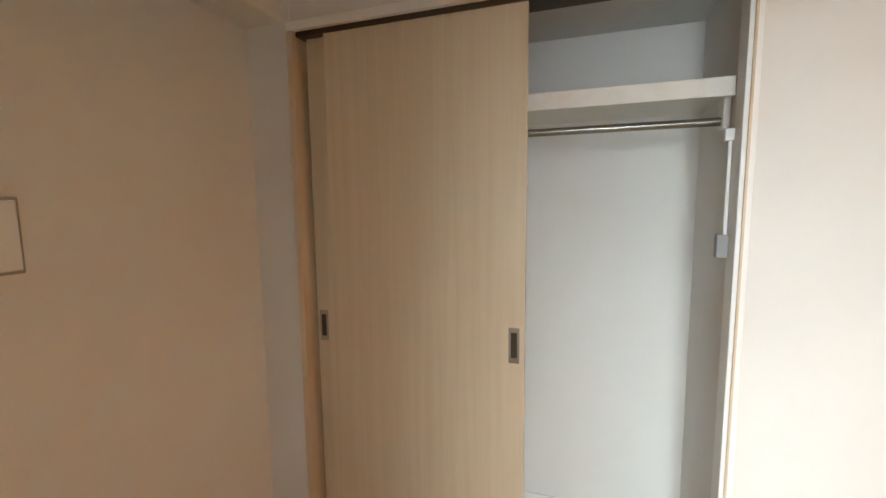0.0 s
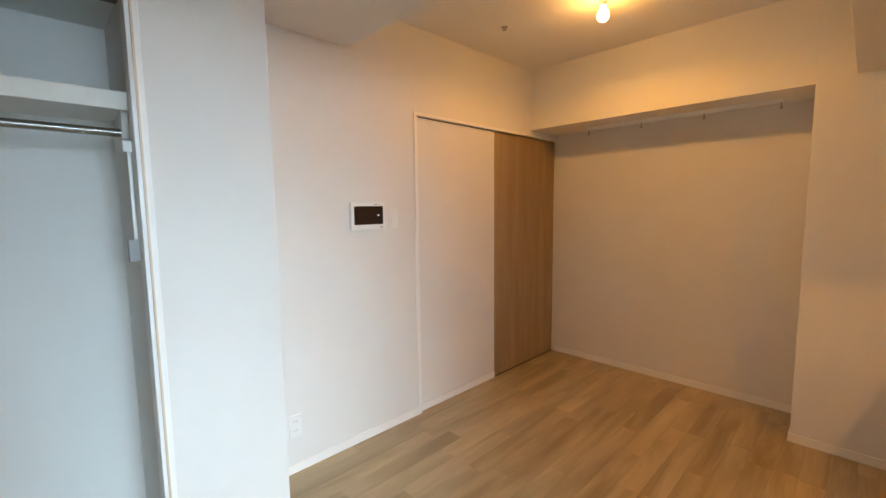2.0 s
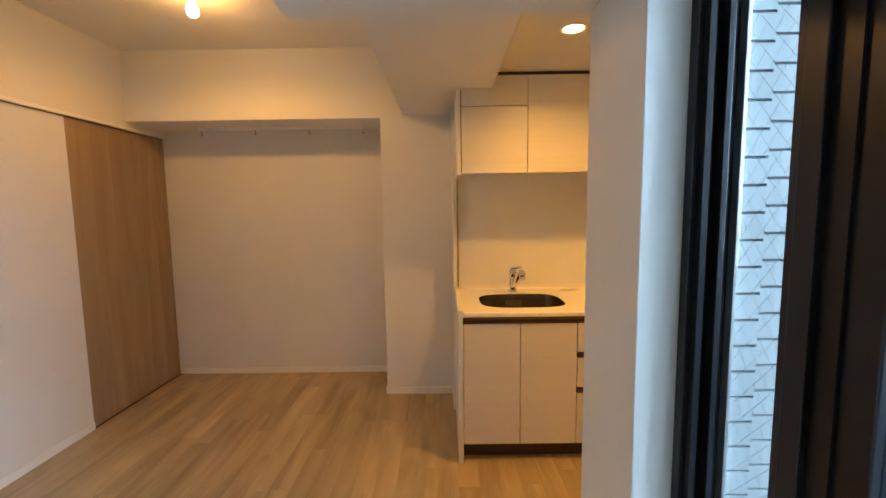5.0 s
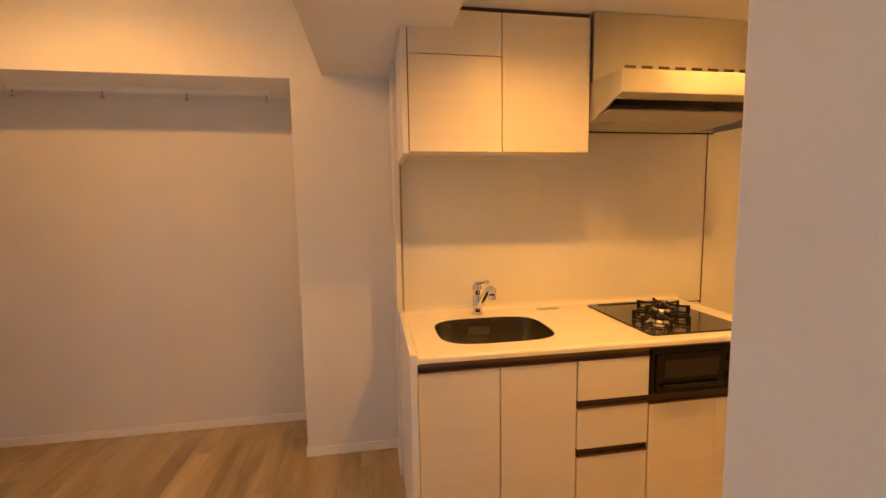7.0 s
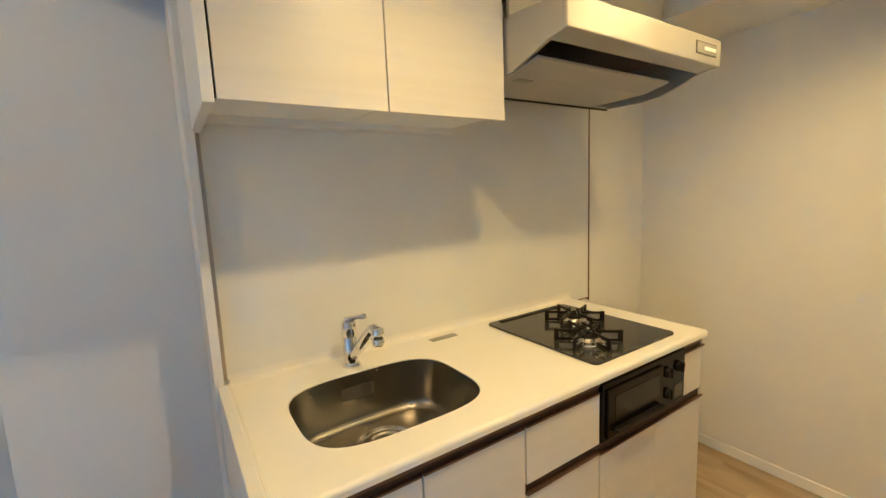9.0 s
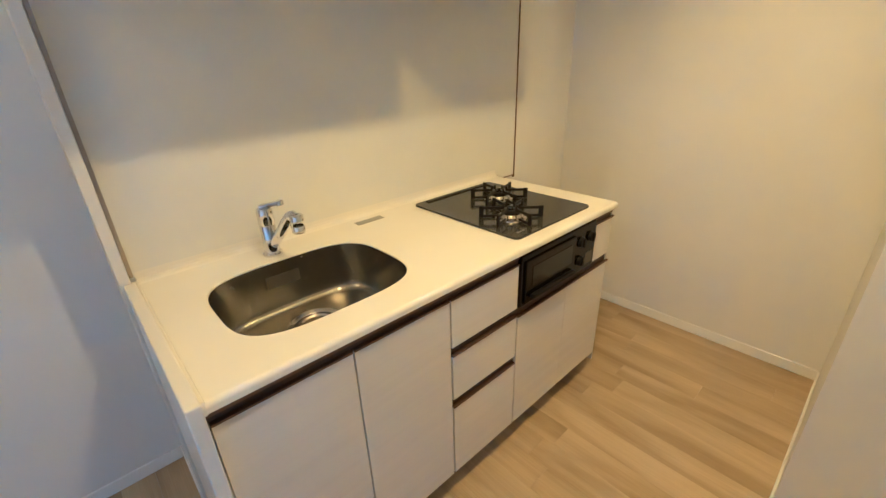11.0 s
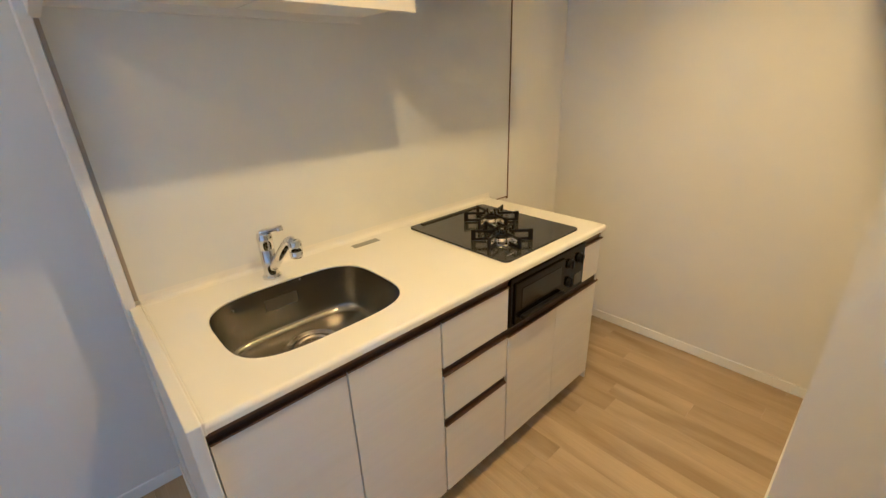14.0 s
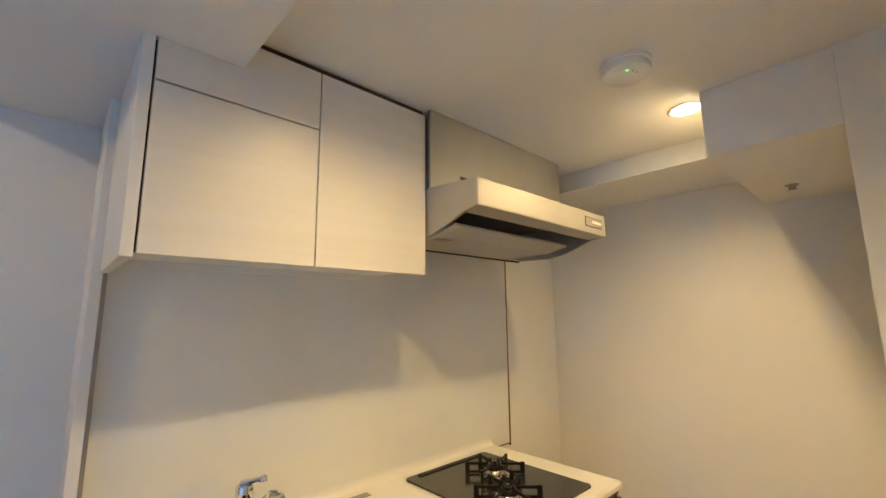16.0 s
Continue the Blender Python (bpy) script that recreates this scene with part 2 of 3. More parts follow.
structure("wall_column_top", box(1.2, 1.866, 1.147, 1.479, 1.948, 2.4), PAPER, "white wall above the column", "wall")
structure("wall_south", box(-1.98, 1.2, -1.36, -1.22, 0, H), PAPER, "white papered wall beside the closet", "wall")
structure("wall_east", box(0.861, 1.2, -1.22, 0.0, 0, 1.948), PAPER, "white wall beside the window", "wall")
structure("wall_sill", box(0.90, 1.2, 0.0, 1.145, -0.05, 0.03), TRIM, "low white window threshold", "wall")
structure("ceiling", box(-1.98, 1.25, -1.36, 3.90, H, H + 0.1), CEIL, "white papered ceiling", "ceiling")
structure("ceiling_kitchen", box(0.727, 2.86, 1.49, 3.2, 2.17, 2.27), CEIL, "lower white kitchen ceiling", "ceiling")
structure("beam_window", box(0.014, 1.2, -1.22, 1.492, 1.950, H, 0.003), PAPER, "white boxed beam along the window", "beam")
structure("beam_kitchen", box(0.156, 0.727, 1.492, 3.337, 2.080, H, 0.003), PAPER, "white boxed beam before the kitchen", "beam")
structure("beam_west", box(-1.84, 0.012, 0.30, 1.535, 2.300, H, 0.003), PAPER, "white boxed beam near the closet", "beam")
structure("beam_south", box(-1.34, 0.012, -1.22, -1.05, 2.110, H), PAPER, "white boxed beam over the end wall", "beam")
structure("beam_alley", box(1.868, 2.732, 1.705, 2.015, 1.955, 2.17, 0.002), PAPER, "white boxed beam in the kitchen alley", "beam")
structure("beam_alley_side", box(2.265, 2.732, 2.015, 3.12, 2.080, 2.17, 0.002), PAPER, "white boxed duct in the kitchen alley", "beam")
structure("closet_wall_side", box(-1.84, -1.34, 0.470, 0.880, 0, 2.31, 0.002), PAPER, "white closet side wall lit by daylight", "wall")
structure("closet_wall_end", box(-1.84, -1.34, -1.22, -1.020, 0, 2.31), PAPER, "narrow white wall beside the closet", "wall")
structure("closet_header", box(-1.84, -1.342, -1.02, 0.470, 2.102, H), PAPER, "white wall above the closet", "wall")
structure("closet_wall_top", box(-1.84, -1.344, -1.21, 0.88, 2.31, H), PAPER, "white wall over the closet side", "wall")


def skirting(x0, x1, y0, y1):
    return structure("baseboard", box(x0, x1, y0, y1, 0.0, 0.052, 0.002), TRIM, "thin white baseboard along the wall", "baseboard")


T = 0.008
skirting(-1.84, -1.84 + T, 0.88, 2.012)
skirting(-1.862, -1.862 + T, 2.036, 2.86)
skirting(-1.84, -0.014, 3.776 - T, 3.776)
skirting(-0.006 - T, -0.006, 3.338 - T, 3.768)
skirting(-0.006, 0.496, 3.338 - T, 3.338)
skirting(0.504 - T, 0.504, 3.076 - T, 3.338)
skirting(2.732 - T, 2.732, 1.713, 3.12)
skirting(1.866, 2.724, 1.705, 1.705 + T)
skirting(1.866 - T, 1.866, 1.487, 1.713)
skirting(0.861, 1.866, 1.479, 1.479 + T)
skirting(0.861 - T, 0.861, 1.145, 1.487)
skirting(2.12, 2.724, 3.12 - T, 3.12)
skirting(-1.34, 0.861, -1.22, -1.22 + T)
skirting(-1.34, -1.34 + T, 0.494, 0.88)
skirting(-1.84, -1.84 + T, -1.02, 0.47)
skirting(-1.84 + T, -1.36, 0.47 - T, 0.47)

# closet frame and door frame
frame_c = structure("trim_closet", box(-1.352, -1.330, -1.030, 0.494, 2.076, 2.108, 0.002), TRIM, "pale wooden closet frame", "door frame")
for nm, bm in (("post", box(-1.46, -1.330, -1.030, -1.004, 0, 2.076, 0.002)), ("jamb", box(-1.40, -1.330, 0.458, 0.494, 0, 2.076, 0.002)), ("post", box(-1.372, -1.322, 0.470, 0.476, 0, 2.076))):
    part(nm, bm, PALE if nm == "post" else TRIM, frame_c)
part("track", box(-1.45, -1.352, -1.004, 0.458, 2.060, 2.10, 0.001), BROWN, frame_c, "dark sliding door track")
frame_d = structure("trim_door", box(-1.862, -1.832, 2.008, 3.776, 2.004, 2.024, 0.002), TRIM, "white sliding door frame", "door frame")
part("post", box(-1.870, -1.832, 2.008, 2.034, 0, 2.004, 0.002), TRIM, frame_d)
part("track", box(-1.93, -1.864, 2.034, 3.776, 2.006, 2.03), BROWN, frame_d, "dark sliding door track")

# sliding room door
door = tagged(part("door_1", box(-1.905, -1.868, 2.868, 3.768, 0.006, 2.004, 0.002), DOOR_OAK), "oak-grained sliding door, closed", "door", kind="structure")
part("handle", box(-1.872, -1.8655, 3.728, 3.752, 0.90, 1.02, 0.003), RAIL, door, "slim metal recessed pull")
part("edge_strip", box(-1.9, -1.866, 2.860, 2.868, 0.006, 2.004), RAIL, door, "slim metal edge strip")


# ---- window on the east side ----
win = structure("window_1", box(0.950, 1.048, 1.117, 1.145, 0.03, 1.948, 0.002), ALU, "dark bronze sliding window with wired glass", "window")
part("frame_rib", box(0.962, 0.975, 1.100, 1.117, 0.03, 1.948, 0.001), ALU, win)
part("frame_rib", box(0.994, 1.006, 1.092, 1.117, 0.03, 1.948, 0.001), ALU, win)
part("frame_rib", box(1.030, 1.037, 1.095, 1.117, 0.03, 1.948, 0.001), ALULIGHT, win, "bright aluminium rail")
part("window_frame", box(0.945, 1.048, 0.0, 1.117, 0.03, 0.075, 0.002), ALU, win)
part("window_frame", box(0.945, 1.048, 0.0, 1.117, 1.905, 1.948, 0.002), ALU, win)
part("window_frame", box(0.945, 1.048, 0.0, 0.03, 0.075, 1.905, 0.002), ALU, win)
pane = part("pane", box(1.038, 1.044, 0.40, 1.105, 0.075, 1.905), GLASS, win)
pane.visible_shadow = False
sash = part("sash", box(1.000, 1.034, 0.775, 0.940, 0.075, 1.905, 0.003), ALU, win)
part("sash_strip", box(0.994, 0.9995, 0.827, 0.835, 0.075, 1.905), ALU, sash)
part("sash_strip", box(0.987, 0.9995, 0.870, 0.910, 0.075, 1.905, 0.002), ALU, sash)
part("sash", box(1.000, 1.034, 0.03, 0.09, 0.075, 1.905, 0.003), ALU, win)
pane2 = part("pane", box(1.013, 1.019, 0.09, 0.775, 0.075, 1.905), GLASS, win)
pane2.visible_shadow = False
bm = bmesh.new()
for k in range(-16, 70):
    z0 = 0.05 * k
    for s in (1, -1):
        a, b = (0.98, z0), (1.095, z0 + 0.115 * 1.2)
        if s < 0:
            a, b = (0.98, z0 + 0.115 * 1.2), (1.095, z0)
        if min(a[1], b[1]) > 0.08 and max(a[1], b[1]) < 1.90:
            tube((1.041, a[0], a[1]), (1.041, b[0], b[1]), 0.00032, n=4, bm=bm, caps=False)
wires = part("wire_mesh", bm, WIRE, win)
wires["kind"] = "stuff"

# outside: tiled wall beyond the window and the ground
structure("ground", box(-40, 40, -40, 40, -3.1, -3.0), CONCRETE, "grey concrete ground outside", "ground")


# ---- closet ----
def closet_door(x0, x1, y0, y1, hy):
    d = thing("closet_door", "pale ash-grained closet sliding door, pushed aside", "door", "closet doors")
    part("panel", box(x0, x1, y0, y1, 0.012, 2.066, 0.002), PALE, d)
    h = part("handle", box(x1 - 0.004, x1 + 0.0025, hy - 0.019, hy + 0.019, 0.868, 0.995, 0.002), RAIL, d, "recessed metal door pull")
    part("recess", box(x1 + 0.002, x1 + 0.0035, hy - 0.010, hy + 0.011, 0.888, 0.978), BROWN, h)
    return d


closet_door(-1.384, -1.362, -0.890, -0.133, -0.170)
closet_door(-1.412, -1.390, -0.985, -0.230, -0.955)

shelf = thing("closet_shelf", "white closet shelf with a thick front edge", "shelf")
part("board", box(-1.838, -1.436, -1.018, 0.468, 1.758, 1.780), CARCASS, shelf)
part("front_edge", box(-1.437, -1.416, -1.018, 0.462, 1.732, 1.788, 0.002), FRONT, shelf)

rod = thing("hanging_rod", "polished steel closet hanging rod", "clothes rail")
part("rod", tube((-1.50, -1.01, 1.672), (-1.50, 0.462, 1.672), 0.0135, n=24), STEEL, rod, smooth=True)
part("bracket", box(-1.525, -1.475, 0.448, 0.469, 1.650, 1.757, 0.003), PLASTIC, rod, "white end bracket")

stay = thing("closet_hook_bar", "clear plastic bar hanging at the closet side", "rail")
part("bar", box(-1.405, -1.398, 0.446, 0.456, 1.32, 1.62, 0.002), PLASTIC, stay)
part("clip", box(-1.412, -1.390, 0.434, 0.468, 1.600, 1.635, 0.003), PLASTIC, stay)
part("grip", box(-1.414, -1.388, 0.428, 0.468, 1.255, 1.325, 0.003), GREY, stay, "translucent grey grip")

# ---- room fittings ----
inter = thing("intercom", "white wall intercom with a dark screen", "intercom")
part("body", box(-1.84, -1.818, 1.513, 1.752, 1.286, 1.448, 0.005), PLASTIC, inter)
part("screen", box(-1.819, -1.8165, 1.532, 1.734, 1.318, 1.426, 0.001), SCREEN, inter)
part("icon", tube((-1.8168, 1.700, 1.372), (-1.8158, 1.700, 1.372), 0.006), BLUE, inter, "small blue light icon")
part("button", box(-1.8182, -1.8172, 1.712, 1.732, 1.297, 1.303), GREY, inter)
part("lettering", box(-1.8182, -1.8172, 1.672, 1.694, 1.434, 1.439), GREY, inter)
part("lettering", box(-1.8182, -1.8172, 1.703, 1.713, 1.434, 1.438), GREY, inter)

sw = thing("light_switch", "white double light switch plate", "switch")
part("plate", box(-1.84, -1.834, 1.792, 1.862, 1.290, 1.410, 0.002), PLASTIC, sw)
part("rocker", box(-1.834, -1.8305, 1.808, 1.846, 1.352, 1.398, 0.001), PLASTIC, sw)
part("rocker", box(-1.834, -1.8305, 1.808, 1.846, 1.302, 1.349, 0.001), PLASTIC, sw)

out = thing("wall_outlet", "white double power outlet near the floor", "outlet")
plate = part("plate", box(-1.84, -1.834, 1.100, 1.170, 0.20, 0.32, 0.002), PLASTIC, out)
for z in (0.235, 0.285):
    part("socket", box(-1.834, -1.832, 1.118, 1.152, z - 0.015, z + 0.015, 0.001), PLASTIC, out)
    for dy in (-0.006, 0.006):
        part("slot", box(-1.832, -1.8315, 1.135 + dy - 0.001, 1.135 + dy + 0.001, z - 0.006, z + 0.006), GREY, plate)

panel = thing("wall_panel_box", "shallow white wall box with a dark outline", "electrical box")
part("rim", box(-0.570, -0.37, -1.22, -1.208, 1.272, 1.452, 0.003), GREY, panel)
part("lid", box(-0.563, -0.377, -1.214, -1.202, 1.280, 1.444, 0.003), PLASTIC, panel)

rail = thing("niche_rail", "slim white hanger rail with four hooks", "rail")
part("rail", box(-1.47, -0.17, 3.592, 3.602, 2.034, 2.052, 0.002), TRIM, rail)
part("mount", box(-1.47, -0.17, 3.594, 3.600, 2.050, 2.0625), TRIM, rail)
for x in (-1.44, -1.02, -0.60, -0.18):
    hook = part("hook", tube((x, 3.594, 2.036), (x, 3.594, 2.012), 0.004, n=10), RAIL, rail, "small metal hook", smooth=True)
    part("knob", lathe([(0.004, -0.008), (0.009, -0.005), (0.009, 0.004), (0.004, 0.007)], (x, 3.594, 2.005), 12), RAIL, hook, smooth=True)

bulb = thing("ceiling_bulb", "bare glowing warm bulb in a ceiling socket", "lamp")
part("socket", lathe([(0.045, 0.0), (0.045, -0.012), (0.024, -0.016), (0.022, -0.045), (0.018, -0.052)], (-0.845, 2.535, H), 24), PLASTIC, bulb, smooth=True)
glass_bulb = part("glass_bulb", lathe([(0.013, 0.050), (0.018, 0.038), (0.028, 0.020), (0.032, 0.002), (0.028, -0.016), (0.016, -0.028), (0.004, -0.031)], (-0.845, 2.535, 2.446), 24), BULB, bulb, smooth=True)
glass_bulb.visible_shadow = False


def sprinkler(x, y, z):
    s = thing("sprinkler_head", "small metal ceiling sprinkler head", "sprinkler", "sprinklers")
    part("rose", lathe([(0.022, 0.0), (0.020, -0.004), (0.010, -0.006)], (x, y, z), 20), RAIL, s, smooth=True)
    part("nozzle", lathe([(0.011, 0.0), (0.011, -0.010), (0.013, -0.012), (0.013, -0.015)], (x, y, z - 0.004), 16), RAIL, s, smooth=True)


sprinkler(-1.46, 2.46, H)
sprinkler(2.44, 1.885, 1.955)

ac = thing("air_conditioner", "white wall air conditioner with its flap open", "air conditioner")
part("body", box(-0.185, 0.012, 0.64, 1.44, 2.010, 2.285, 0.018), PLASTIC, ac)
part("bottom_tray", box(-0.135, 0.010, 0.645, 1.435, 1.975, 2.014, 0.008), PLASTIC, ac)
part("outlet", box(-0.180, -0.135, 0.66, 1.425, 2.000, 2.018), BROWN, ac, "dark air outlet")
flap = box(-0.055, 0.055, 0.65, 1.43, -0.004, 0.004, 0.003)
bmesh.ops.transform(flap, matrix=pose(-0.222, 0, 2.008, 0, 22, 0), verts=flap.verts)
part("flap", flap, PLASTIC, ac)


def downlight(x, y):
    d = thing("downlight", "lit warm round recessed ceiling downlight", "downlight", "kitchen downlights")
    part("ring", lathe([(0.050, 0.0), (0.058, -0.003), (0.052, -0.006), (0.044, -0.003), (0.044, 0.0)], (x, y, 2.17), 36), TRIM, d, smooth=True)
    lens = part("lens", lathe([(0.043, 0.0), (0.043, -0.0035), (0.001, -0.0045)], (x, y, 2.17), 36), LENS, d, smooth=True)
    lens.visible_shadow = False


downlight(1.01, 2.13)
downlight(1.96, 2.08)

smoke = thing("smoke_alarm", "round white ceiling smoke alarm, green light", "smoke alarm")
part("base", lathe([(0.066, 0.0), (0.066, -0.012), (0.060, -0.014)], (1.545, 2.105, 2.17), 40), PLASTIC, smooth=True, parent=smoke)
part("cover", lathe([(0.060, -0.013), (0.064, -0.020), (0.062, -0.036), (0.052, -0.043), (0.002, -0.044)], (1.545, 2.105, 2.17), 40), PLASTIC, smoke, smooth=True)
part("led", lathe([(0.003, 0.0), (0.003, -0.002)], (1.508, 2.088, 2.1275), 10), GREEN, smoke, "tiny green light")
for k in range(2):
    part("slot", lathe([(0.003, 0.0), (0.003, -0.002)], (1.522 + 0.012 * k, 2.078 - 0.004 * k, 2.1275), 10), GREY, smoke)

# ---- kitchen ----
YF = 2.475
end = thing("end_panel", "white kitchen end panel standing on the floor", "panel")
part("board", box(0.512, 0.539, 2.443, 3.074, 0, 0.866, 0.003), CARCASS, end)
part("upstand", box(0.530, 0.547, 2.462, 3.112, 0.822, 0.8545, 0.003), TOP, end)

kick = thing("kickboard", "dark brown kitchen kickboard", "kickboard")
part("board", box(0.540, 2.06, 2.53, 2.546, 0.0, 0.092), BROWN, kick)


def front(name, x0, x1, z0, z1, parent, rail_on=True):
    p = part(name, box(x0 + 0.002, x1 - 0.002, YF, YF + 0.018, z0, z1, 0.0015), FRONT, parent)
    if rail_on:
        part("handle", box(x0 + 0.002, x1 + 0.014 if x1 > 2.05 else x1 - 0.002, YF - 0.003, YF + 0.016, z1 + 0.001, z1 + 0.007, 0.001), BRONZE, p, "slim bronze pull rail")
    return p


def unit(name, x0, x1, label):
    u = thing(name, label, "cabinet", "kitchen base cabinets")
    part("body", box(x0 + 0.001, x1 - 0.001, YF + 0.021, 3.118, 0.092, 0.640), CARCASS, u)
    part("rail_strip", box(x0, x1, YF + 0.002, YF + 0.007, 0.806, 0.823), BRONZE, u, "slim bronze strip under the worktop")
    part("top_rail", box(x0, x1, YF + 0.008, YF + 0.020, 0.770, 0.822), BROWN, u, "dark recessed finger groove")
    return u


u = unit("sink_cabinet", 0.540, 1.165, "white wood-grained sink cabinet with two doors")
front("door", 0.542, 0.853, 0.097, 0.783, u)
front("door", 0.853, 1.163, 0.097, 0.783, u)
u = unit("drawer_cabinet", 1.166, 1.474, "white wood-grained cabinet with three drawers")
front("drawer", 1.165, 1.474, 0.622, 0.783, u)
front("drawer", 1.165, 1.474, 0.422, 0.588, u)
front("drawer", 1.165, 1.474, 0.097, 0.388, u)
for z in (0.606, 0.406):
    part("groove", box(1.166, 1.474, YF + 0.010, YF + 0.0195, z - 0.018, z + 0.018), BROWN, u, "dark recessed finger groove")
u = unit("stove_cabinet", 1.475, 2.090, "white wood-grained cabinet under the gas stove")
front("panel", 1.956, 2.090, 0.622, 0.783, u)
front("door", 1.476, 1.7835, 0.097, 0.580, u)
front("door", 1.780, 2.090, 0.097, 0.580, u)
part("groove", box(1.475, 2.09, YF + 0.010, YF + 0.0195, 0.580, 0.622), BROWN, u, "dark recessed finger groove")
part("side_board", box(2.0905, 2.098, YF + 0.004, 3.118, 0.05, 0.822, 0.001), CARCASS, u)

grill = thing("fish_grill", "black built-in gas grill with glass window", "grill")
part("body", box(1.478, 1.953, YF + 0.012, 2.95, 0.640, 0.808), BLACK, grill)
part("fascia", box(1.477, 1.954, YF - 0.006, YF + 0.013, 0.622, 0.812, 0.003), OVEN, grill)
gd = part("grill_door", box(1.495, 1.800, YF - 0.014, YF - 0.005, 0.632, 0.790, 0.003), OVEN, grill)
part("window", box(1.530, 1.775, YF - 0.0155, YF - 0.0138, 0.690, 0.765, 0.001), WINDOWPANE, gd)
part("handle", box(1.520, 1.780, YF - 0.034, YF - 0.014, 0.650, 0.664, 0.004), BLACK, gd)
for kx, kz in ((1.845, 0.750), (1.845, 0.672), (1.915, 0.755)):
    k = part("knob", tube((kx, YF - 0.005, kz), (kx, YF - 0.018, kz), 0.021, 0.019, 24), BLACK, grill, smooth=True)
    part("grip", box(kx - 0.004, kx + 0.004, YF - 0.024, YF - 0.017, kz - 0.017, kz + 0.017, 0.001), BLACK, k)
part("button_plate", box(1.885, 1.940, YF - 0.008, YF - 0.005, 0.640, 0.690, 0.001), DARKLABEL, grill)

# worktop with the sink opening
SX, SY, SA, SB = 0.905, 2.760, 0.250, 0.194


def bowl_loop(k, n=96, grow=0.0):
    p, out = 3.6, []
    for i in range(n):
        a = 2 * math.pi * i / n
        c, s = math.cos(a), math.sin(a)
        out.append((SX + (SA * k + grow) * math.copysign(abs(c) ** (2 / p), c), SY + (SB * k + grow) * math.copysign(abs(s) ** (2 / p), s)))
    return out


def worktop():
    bm = bmesh.new()
    x0, x1, y0, y1 = 0.545, 1.290, 2.480, 3.09
    inner = bowl_loop(1.0)
    outer = []
    for px, py in inner:
        dx, dy = px - SX, py - SY
        ks = [((x1 if dx > 0 else x0) - SX) / dx if abs(dx) > 1e-6 else 1e9, ((y1 if dy > 0 else y0) - SY) / dy if abs(dy) > 1e-6 else 1e9]
        k = min(ks)
        outer.append((SX + dx * k, SY + dy * k))
    for cx, cy in ((x0, y0), (x0, y1), (x1, y0), (x1, y1)):
        i = min(range(len(outer)), key=lambda j: (outer[j][0] - cx) ** 2 + (outer[j][1] - cy) ** 2)
        outer[i] = (cx, cy)
    rows = [[bm.verts.new((x, y, 0.850)) for x, y in outer], [bm.verts.new((x, y, 0.850)) for x, y in bowl_loop(1.0, grow=0.002)],
            [bm.verts.new((x, y, 0.848)) for x, y in inner], [bm.verts.new((x, y, 0.8455)) for x, y in inner]]
    n = len(inner)
    for p, q in zip(rows, rows[1:]):
        for i in range(n):
            bm.faces.new((p[i], p[(i + 1) % n], q[(i + 1) % n], q[i]))
    # front strip with a soft nose, right part, back part with the upstand curve
    def strip(y0, y1, z0, z1, x0, x1):
        v = [bm.verts.new(c) for c in ((x0, y0, z0), (x1, y0, z0), (x1, y1, z1), (x0, y1, z1))]
        bm.faces.new(v)
    nose = [(2.480, 0.850)] + [(2.472 - 0.012 * math.sin(a), 0.838 + 0.012 * math.cos(a)) for a in [math.pi / 2 * i / 6 for i in range(8)]] + [(2.460, 0.828), (2.464, 0.824), (2.52, 0.824)]
    for (a, za), (b, zb) in zip(nose, nose[1:]):
        strip(a, b, za, zb, 0.545, 2.096)
    strip(2.480, 3.09, 0.850, 0.850, 1.290, 2.096)
    back = [(3.09, 0.850), (3.102, 0.8525), (3.110, 0.859), (3.1128, 0.868), (3.1132, 0.880)]
    for (a, za), (b, zb) in zip(back, back[1:]):
        strip(a, b, za, zb, 0.545, 2.096)
    v = [bm.verts.new((2.096, y, z)) for y, z in nose[:-1] + [(3.118, 0.824), (3.118, 0.866), (3.110, 0.859), (3.09, 0.850)]]
    bm.faces.new(v)
    strip(2.52, 3.118, 0.824, 0.824, 1.290, 2.096)
    bmesh.ops.remove_doubles(bm, verts=bm.verts, dist=0.0002)
    return bm


wt = thing("worktop", "glossy white stone-resin kitchen worktop", "worktop")
part("slab", worktop(), TOP, wt)
part("plate", box(1.225, 1.340, 3.022, 3.056, 0.8502, 0.8515, 0.0004), LABELM, wt, "small grey rating label")

sink = thing("kitchen_sink", "brushed steel rounded kitchen sink bowl", "sink")
bm = bmesh.new()
rows = []
for k, z in ((1.004, 0.8452), (0.998, 0.845), (0.985, 0.80), (0.965, 0.72), (0.945, 0.700), (0.90, 0.687), (0.84, 0.682), (0.5, 0.680), (0.02, 0.678)):
    rows.append([bm.verts.new((x, y, z)) for x, y in bowl_loop(k)])
for p, q in zip(rows, rows[1:]):
    for i in range(96):
        bm.faces.new((p[i], p[(i + 1) % 96], q[(i + 1) % 96], q[i]))
part("bowl", bm, STEEL, sink, smooth=True)
dx, dy = 0.910, 2.790
drain = part("drain", lathe([(0.090, 0.002), (0.090, 0.006), (0.083, 0.009), (0.073, 0.004), (0.070, 0.001), (0.060, 0.001), (0.059, 0.007), (0.050, 0.009), (0.045, 0.005), (0.015, 0.011), (0.001, 0.012)], (dx, dy, 0.680), 40), POLISHED, sink, "ringed steel drain cover", smooth=True)
part("gap_ring", lathe([(0.0695, 0.0), (0.0695, 0.0030), (0.0605, 0.0030), (0.0605, 0.0)], (dx, dy, 0.680), 40), BLACK, drain)
